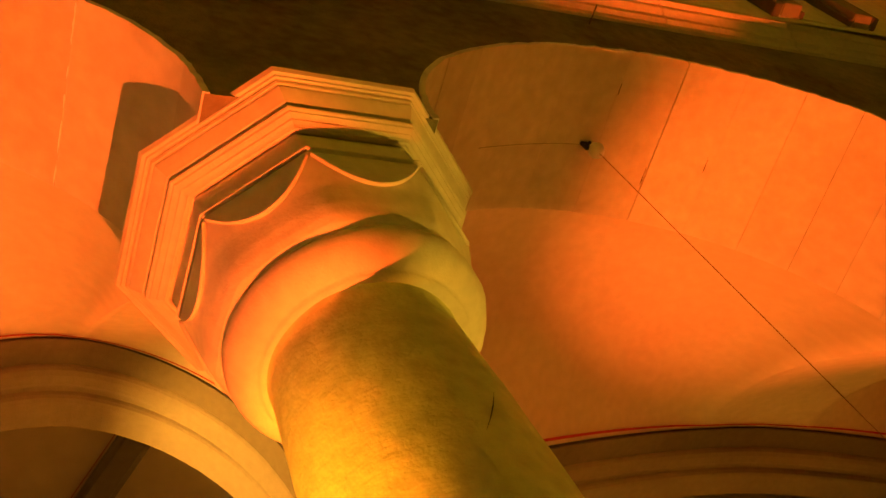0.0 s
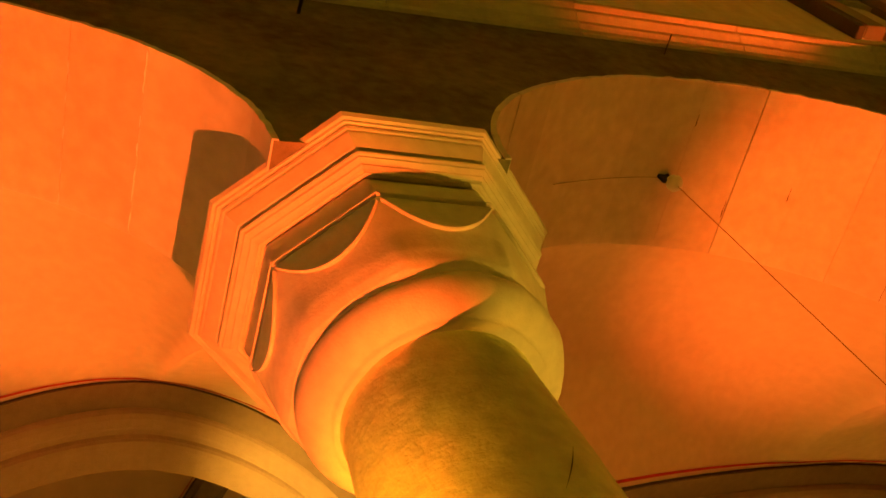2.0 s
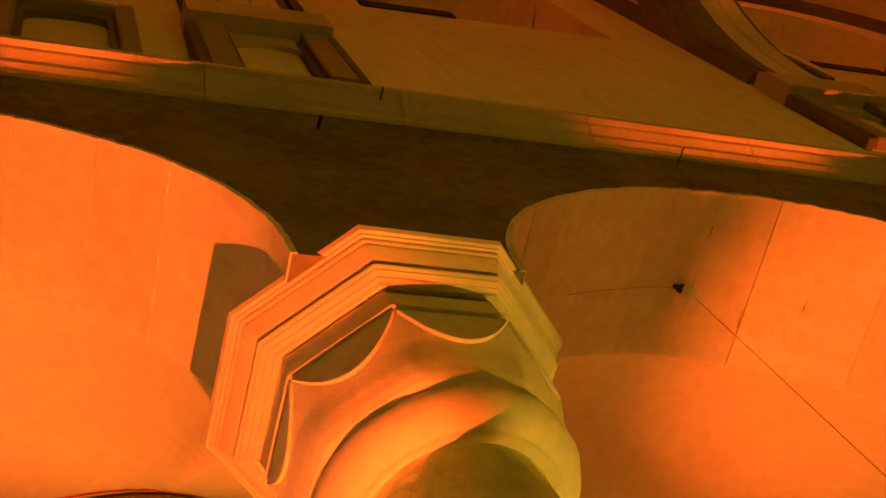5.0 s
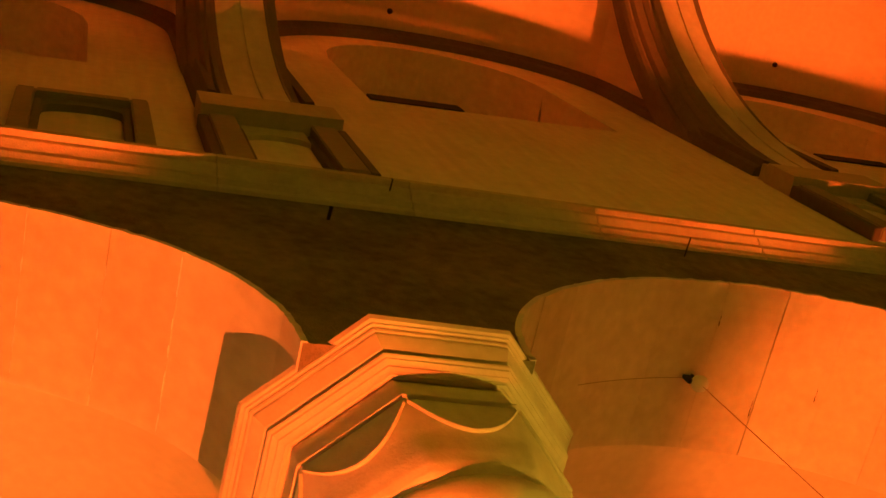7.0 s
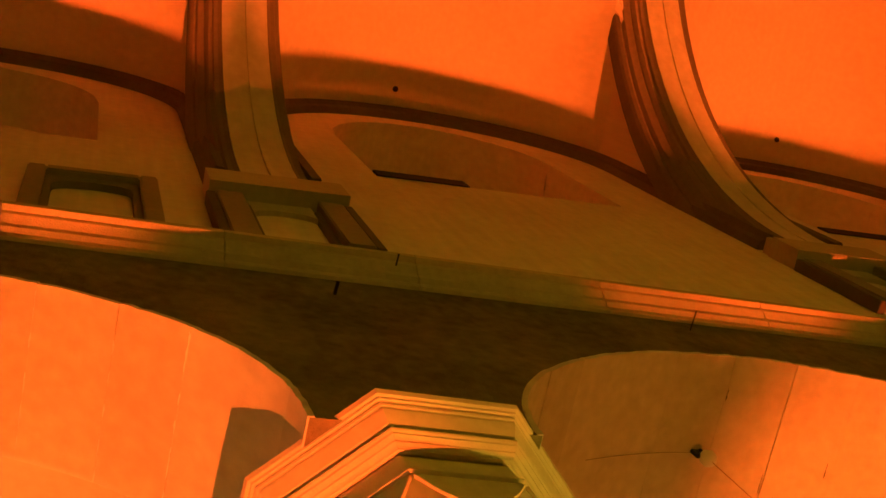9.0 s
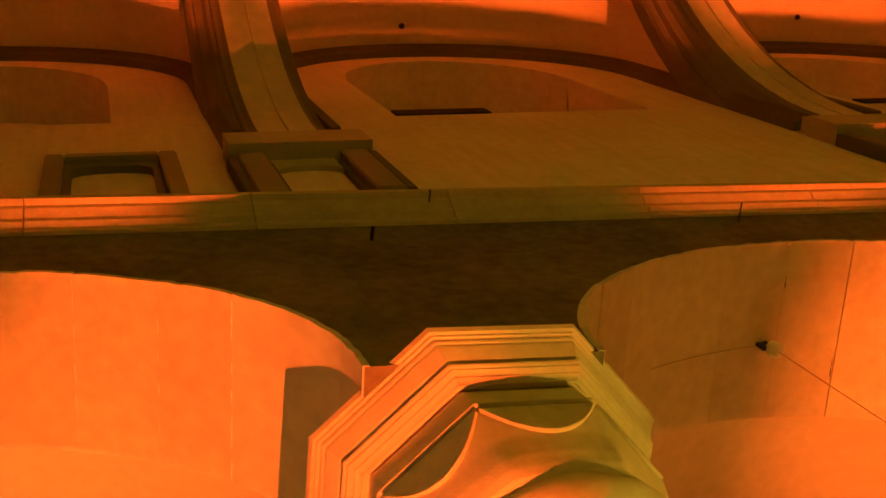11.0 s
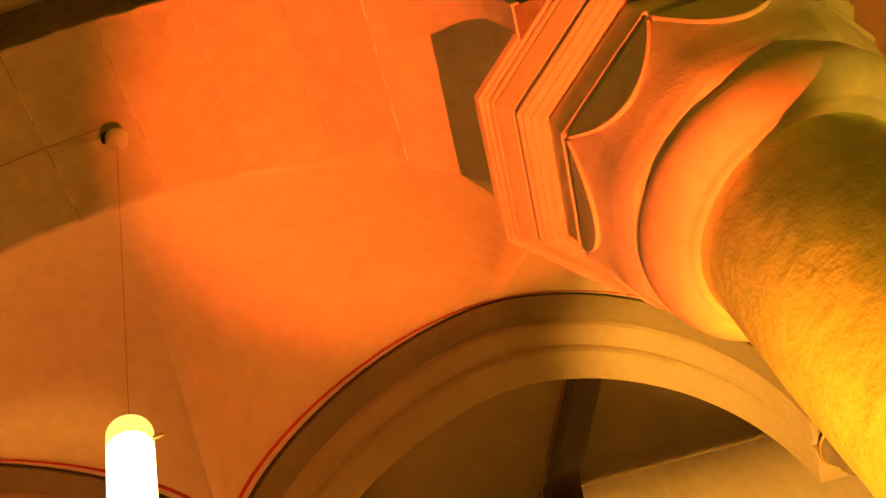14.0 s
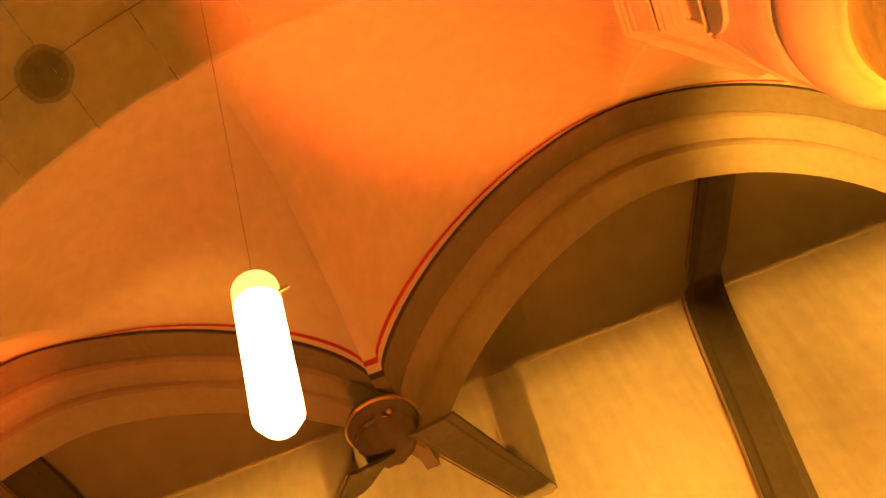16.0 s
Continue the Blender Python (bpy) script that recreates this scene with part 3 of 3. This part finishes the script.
def pendant_boss(x, y):
    ob = tagged(new("hanging_boss"), "round dark stone boss with a gilt rim where arches meet", "vault boss", group="bosses of the aisle", kind="structure")
    prof = [(0.150 * math.sin(math.pi / 2 * i / 14) ** 0.8 + 0.002, 5.70 - 0.165 * math.cos(math.pi / 2 * i / 14)) for i in range(15)] + [(0.158, 5.725), (0.176, 5.735), (0.182, 5.75), (0.178, 5.762), (0.176, 5.80)]
    me = lathe(prof, DARKRIB, "bowl", 56)
    for v in me.vertices:
        if v.co.z < 5.70:
            g = math.atan2(v.co.y, v.co.x)
            d = 1 + 0.05 * math.cos(9 * g) + 0.06 * noise.noise(v.co * 22)
            v.co = (v.co.x * d, v.co.y * d, v.co.z)
    add("bowl", me, ob, "dark carved bowl")
    add("rim", lathe([(0.180, 5.752), (0.192, 5.755), (0.196, 5.762), (0.190, 5.770), (0.179, 5.770)], BRASS, "rim", 40), ob, "thin gilt rim")
    rows = []
    for i in range(13):
        g = -2.6 + 1.5 * i / 12
        w = 0.008 * math.sin(math.pi * i / 12) + 0.001
        rows.append([(0.150 * math.cos(g), 0.150 * math.sin(g), 5.668 - w), (0.157 * math.cos(g), 0.157 * math.sin(g), 5.668), (0.152 * math.cos(g), 0.152 * math.sin(g), 5.668 + w)])
    add("leaf", loft(rows, BRASS, "leaf", True), ob, "curved gilt leaf")
    add("leaf", lathe([(0.002, -0.014), (0.014, -0.008), (0.018, 0.0), (0.012, 0.010), (0.002, 0.014)], BRASS, "knot", 12), ob, "small gilt knot", pose(0.08, -0.135, 5.69))
    ob.matrix_basis = pose(x, y, 0.12)
    return ob


boss = pendant_boss(-2.46, 1.98)
copy_thing(boss, pose(0.88, 2.5, 0))

# ---- hooks in the spandrel ----
def iron_hook(x, z, y=FRONT, reach=0.07, thick=1.0):
    ob = tagged(new("iron_hook"), "small black iron hook in the plaster wall", "hook", group="hooks in the spandrel")
    p = curve([(0, 0.02, 0.0), (0.002, -0.03, 0.0), (0.004, -reach, -0.004), (-0.004, -reach - 0.012, -0.014)], 5)
    rows = [[v + Vector((0.011 * thick * math.cos(a), 0.004 * math.sin(a), 0.011 * thick * math.sin(a))) for a in [math.pi * j / 3 for j in range(6)]] for v in p]
    add("prong", loft(rows, IRON, "prong", True, True, True), ob)
    ob.matrix_basis = pose(x, y, z)


iron_hook(-0.12, 7.09)
iron_hook(2.225, 7.21, reach=0.12, thick=0.5)
# this thin stub stands in for a crack at the cornice joint
iron_hook(0.325, 7.52, -0.70, 0.09, 0.5)

# ---- pendant lamps ----
TUBE = glow("lamp_glass", (1.0, 0.52, 0.18), 14)
# strong glow for the added lamps that stay out of view
NAVE_FILL = glow("nave_fill_glass", (1.0, 0.66, 0.03), 185)
DIMTUBE = glow("dim_lamp_glass", (1.0, 0.45, 0.04), 20)
CAPGLASS = glow("cap_glass", (1.0, 0.74, 0.16), 1.3)


def pendant(x, y, top=4.535, hook=6.74, glass=None, gauge=0.002):
    ob = tagged(new("pendant_lamp"), "glowing tubular pendant lamp hung by a thin wire", "pendant lamp", group="pendant lamps under the arches")
    add("wire", lathe([(gauge, top), (gauge, hook)], WIRE, "wire", 8), ob)
    add("ceiling_hook", lathe([(0.012, hook - 0.03), (0.016, hook + 0.02)], IRON, "ceiling_hook", 16), ob, "black iron hook")
    add("bracket", box(-0.07, -0.02, -0.012, 0.012, hook - 0.075, hook + 0.01, IRON, bevel=0.004), ob, "black iron bracket")
    add("bracket_arm", box(-0.022, 0.03, -0.008, 0.008, hook - 0.03, hook - 0.015, IRON), ob)
    add("insulator", lathe([(0.005, hook - 0.135), (0.035, hook - 0.13), (0.050, hook - 0.105), (0.052, hook - 0.08), (0.04, hook - 0.05), (0.012, hook - 0.03)], PORCELAIN, "insulator", 20), ob)
    dome = [(0.068 * math.sin(a), top - 0.045 + 0.045 * math.cos(a)) for a in [math.pi / 2 * i / 8 for i in range(9)]]
    add("cap", lathe([(0.002, top)] + dome[1:] + [(0.068, top - 0.11)], CAPGLASS, "cap", 32), ob, "yellow glowing glass cap")
    add("hook", box(0.066, 0.10, -0.004, 0.004, top - 0.10, top - 0.09, BRASS), ob)
    add("tube", lathe([(0.001, top - 0.585), (0.045, top - 0.58), (0.066, top - 0.545), (0.067, top - 0.11), (0.02, top - 0.105)], glass or TUBE, "tube", 32), ob)
    ob.matrix_basis = pose(x, y, 0)
    return ob


lamp = pendant(-2.17, -0.13, gauge=0.0009)
pendant(2.22, -0.02, 3.72, 6.74, DIMTUBE)


# ---- thin cables along the soffits to the lamp hooks ----
for x0, x1, y in ((-3.45, -2.24, -0.17), (1.35, 2.17, -0.008)):
    rows = []
    for i in range(33):
        x = x0 + (x1 - x0) * i / 32
        z = arch_z(x) - 0.013
        rows.append([(x, y + 0.004 * math.sin(5 * x) + 0.0022 * math.cos(k * math.pi / 3), z + 0.0022 * math.sin(k * math.pi / 3)) for k in range(6)])
    tagged(add("cable", loft(rows, BROWN, "cable", True, True, True)), "thin brown cable fixed along the arch soffit", "cable", group="cables to the lamps")


# ---- floodlights on the floor beside the columns ----
def floodlight(x, y, half, blend):
    ob = tagged(new("floodlight"), "unseen black floodlight on the floor with an added cornice light", "floodlight", group="floodlights beside the columns")
    add("base", box(-0.12, 0.12, -0.48, 0.12, 0.0, 0.10, IRON, bevel=0.01), ob)
    add("housing", box(-0.10, 0.10, -0.09, 0.09, 0.10, 0.38, IRON, bevel=0.02), ob)
    # second housing, never in view, added to brighten the cornice
    add("side_housing", box(-0.18, -0.02, -0.47, -0.33, 0.10, 0.36, IRON, bevel=0.02), ob)
    ob.matrix_basis = pose(x, y, 0)
    beam((x, y, 0.46), (x + 0.06, y + 0.42, 6.5), 2500, BEAM, half, blend, 0.006)
    # extra beam added for the capital's front mouldings
    beam((x, y, 0.46), (x + 0.75, y - 0.45, 5.2), 420, BEAM, 6.5, 0.7, 0.006)
    # unseen shelf keeps the added cornice beam off the soffit
    add("shelf", box(-0.25, 0.05, -0.4055, -0.30, 0.715, 0.725, IRON), ob)
    add("strut", box(-0.25, -0.235, -0.38, -0.33, 0.0, 0.715, IRON), ob)
    beam((x - 0.10, y - 0.40, 0.42), (x - 1.22, y - 0.62, 7.55), 5600, BEAM, 8.9, 0.9, 0.003)
    beam((x, y, 0.45), (x, y, 6.5), 95, SPILL, 32, 0.3, 0.012)
    return ob


# unseen light added for the nave vault; shelf and flap shape its edges
def nave_floodlight(x, y, gap):
    ob = tagged(new("nave_floodlight"), "unseen black floodlight added for the nave vault, shelf and flap shaping its beam", "floodlight", group="floodlights turned to the nave vault")
    add("base", box(-0.12, 0.12, -0.10, 0.10, 0.0, 0.10, IRON, bevel=0.01), ob)
    add("housing", box(-0.10, 0.10, -0.09, 0.09, 0.10, 0.36, IRON, bevel=0.02), ob)
    add("shelf", box(-0.30, 0.30, -0.0135, 0.20, 0.745, 0.755, IRON), ob)
    add("flap", box(gap, gap + 0.008, -0.40, -0.012, 0.30, 1.30, IRON), ob)
    for sx in (-0.29, 0.29):
        add("strut", box(sx - 0.008, sx + 0.008, 0.10, 0.16, 0.0, 0.745, IRON), ob)
    ob.matrix_basis = pose(x, y, 0)
    beam((x, y, 0.44), (x - 1.9, y - 1.7, 13.4), 11500, BEAM, 12.0, 0.35, 0.0015)
    return ob


for x in (-5.18, -0.83, 3.86, 8.3):
    floodlight(x, -0.15, *((16.5, 0.8) if x > 1 else (14.8, 0.5)))
    nave_floodlight(x - 0.04, -0.76, 0.026 if x > 1 else 0.042)


# unseen light added for the outer wall; its shelf keeps the ceiling dark
def wall_floodlight(x, y):
    ob = tagged(new("wall_floodlight"), "unseen black floodlight added on the aisle floor to brighten the wall", "floodlight", group="floodlights of the outer aisle")
    add("base", box(-0.12, 0.12, -0.10, 0.10, 0.0, 0.10, IRON, bevel=0.01), ob)
    add("housing", box(-0.10, 0.10, -0.09, 0.09, 0.10, 0.38, IRON, bevel=0.02), ob)
    ob.matrix_basis = pose(x, y, 0, 0, 0, 8.53)
    add("shelf", box(-0.5, 0.5, -0.5, 0.081, 0.895, 0.905, IRON), ob)
    for sx in (-0.49, 0.49):
        add("strut", box(sx - 0.01, sx + 0.01, -0.05, 0.05, 0.0, 0.895, IRON), ob)
    beam((x, y, 0.48), (x, y + 1.30, 6.6), 4500, GOLD, 22, 0.7, 0.004)
    return ob


for x in (-5.6, -2.5, 0.2, 2.4, 4.6):
    wall_floodlight(x, far_y(x) - 1.45)

# lamps across the nave, unseen, added to brighten the upper wall
for x in (0.0, 4.4):
    pendant(x, -8.0, 5.2, 13.45, NAVE_FILL)


# ---- unseen floodlight added to light the column's shaft ----
spot = tagged(new("column_floodlight"), "unseen black floodlight added on the floor to light the column", "floodlight")
add("base", box(-0.10, 0.10, -0.10, 0.10, 0.0, 0.08, IRON, bevel=0.01), spot)
add("housing", box(-0.08, 0.08, -0.08, 0.08, 0.08, 0.24, IRON, bevel=0.02), spot)
spot.matrix_basis = pose(-1.95, -0.56, 0, 0, 0, 20)
beam((-1.95, -0.56, 0.30), (-0.25, 0.03, 3.65), 3300, (1.0, 0.35, 0.010), 7.6, 1.0, 0.03)

# ---- unseen floodlight added in the aisle to light the capital's side ----
cap_spot = tagged(new("column_floodlight"), "unseen black floodlight added on the aisle floor to light the capital", "floodlight")
add("base", box(-0.10, 0.10, -0.10, 0.10, 0.0, 0.08, IRON, bevel=0.01), cap_spot)
add("housing", box(-0.08, 0.08, -0.08, 0.08, 0.08, 0.24, IRON, bevel=0.02), cap_spot)
cap_spot.matrix_basis = pose(2.3, 0.1, 0, 0, 0, 70)
beam((2.3, 0.1, 0.30), (0.46, -0.40, 4.75), 620, (1.0, 0.56, 0.04), 6.6, 0.6, 0.02)


# ---- unseen floodlights added for the aisle vault, screened from the arches ----
def vault_floodlight(x, power, colour, lean=0.6, half=21):
    ob = tagged(new("vault_floodlight"), "unseen black floodlight added under the aisle vault, a tall screen cutting its beam", "floodlight", group="floodlights of the aisle vault")
    add("base", box(-0.12, 0.12, 0.0, 0.24, 0.0, 0.10, IRON, bevel=0.01), ob)
    add("housing", box(-0.10, 0.10, 0.01, 0.21, 0.10, 0.30, IRON, bevel=0.02), ob)
    add("screen", box(-0.9, 0.9, -0.008, 0.0, 0.0, 1.5, IRON), ob)
    ob.matrix_basis = pose(x, back_y(x), 0, 0, 0, 2.86)
    beam((x, back_y(x) + 0.004, 0.36), (x, back_y(x) + lean, 6.6), power, colour, half, 0.9, 0.002)
    return ob


vault_floodlight(-3.2, 600, (1.0, 0.22, 0.04), 0.7, 27)
vault_floodlight(2.3, 160, (1.0, 0.17, 0.02))

# ---- unseen floodlight added in the aisle, turned to the second arches ----
aisle_spot = tagged(new("aisle_floodlight"), "unseen black floodlight added on the aisle floor to brighten the arches", "floodlight")
add("base", box(-0.10, 0.10, -0.10, 0.10, 0.0, 0.08, IRON, bevel=0.01), aisle_spot)
add("housing", box(-0.08, 0.08, -0.08, 0.08, 0.08, 0.24, IRON, bevel=0.02), aisle_spot)
aisle_spot.matrix_basis = pose(-2.9, 1.5, 0, 0, 0, 20)
beam((-2.9, 1.5, 0.30), (0.55, 2.6, 6.5), 6600, GOLD, 9.2, 0.9, 0.14)


# another unseen light, added to brighten the left arch
left_spot = tagged(new("aisle_floodlight"), "unseen black floodlight added on the aisle floor to brighten an arch", "floodlight")
add("base", box(-0.10, 0.10, -0.10, 0.10, 0.0, 0.08, IRON, bevel=0.01), left_spot)
add("housing", box(-0.08, 0.08, -0.08, 0.08, 0.08, 0.24, IRON, bevel=0.02), left_spot)
left_spot.matrix_basis = pose(-5.4, 1.75, 0, 0, 0, 20)
beam((-5.4, 1.75, 0.30), (-3.4, 2.3, 6.4), 3000, GOLD, 10, 0.9, 0.03)


# ---- small iron bosses in the nave vault ----
for p in ((1.974, -1.074, 14.31), (7.358, -1.336, 14.26)):
    knob = tagged(new("iron_hook"), "small black iron hook knob set in the vault", "hook", group="knobs in the nave vault")
    add("head", lathe([(0.001, -0.05), (0.02, -0.045), (0.034, -0.02), (0.034, 0.0), (0.012, 0.01), (0.012, 0.06)], IRON, "head", 14), knob)
    knob.matrix_basis = pose(*p)
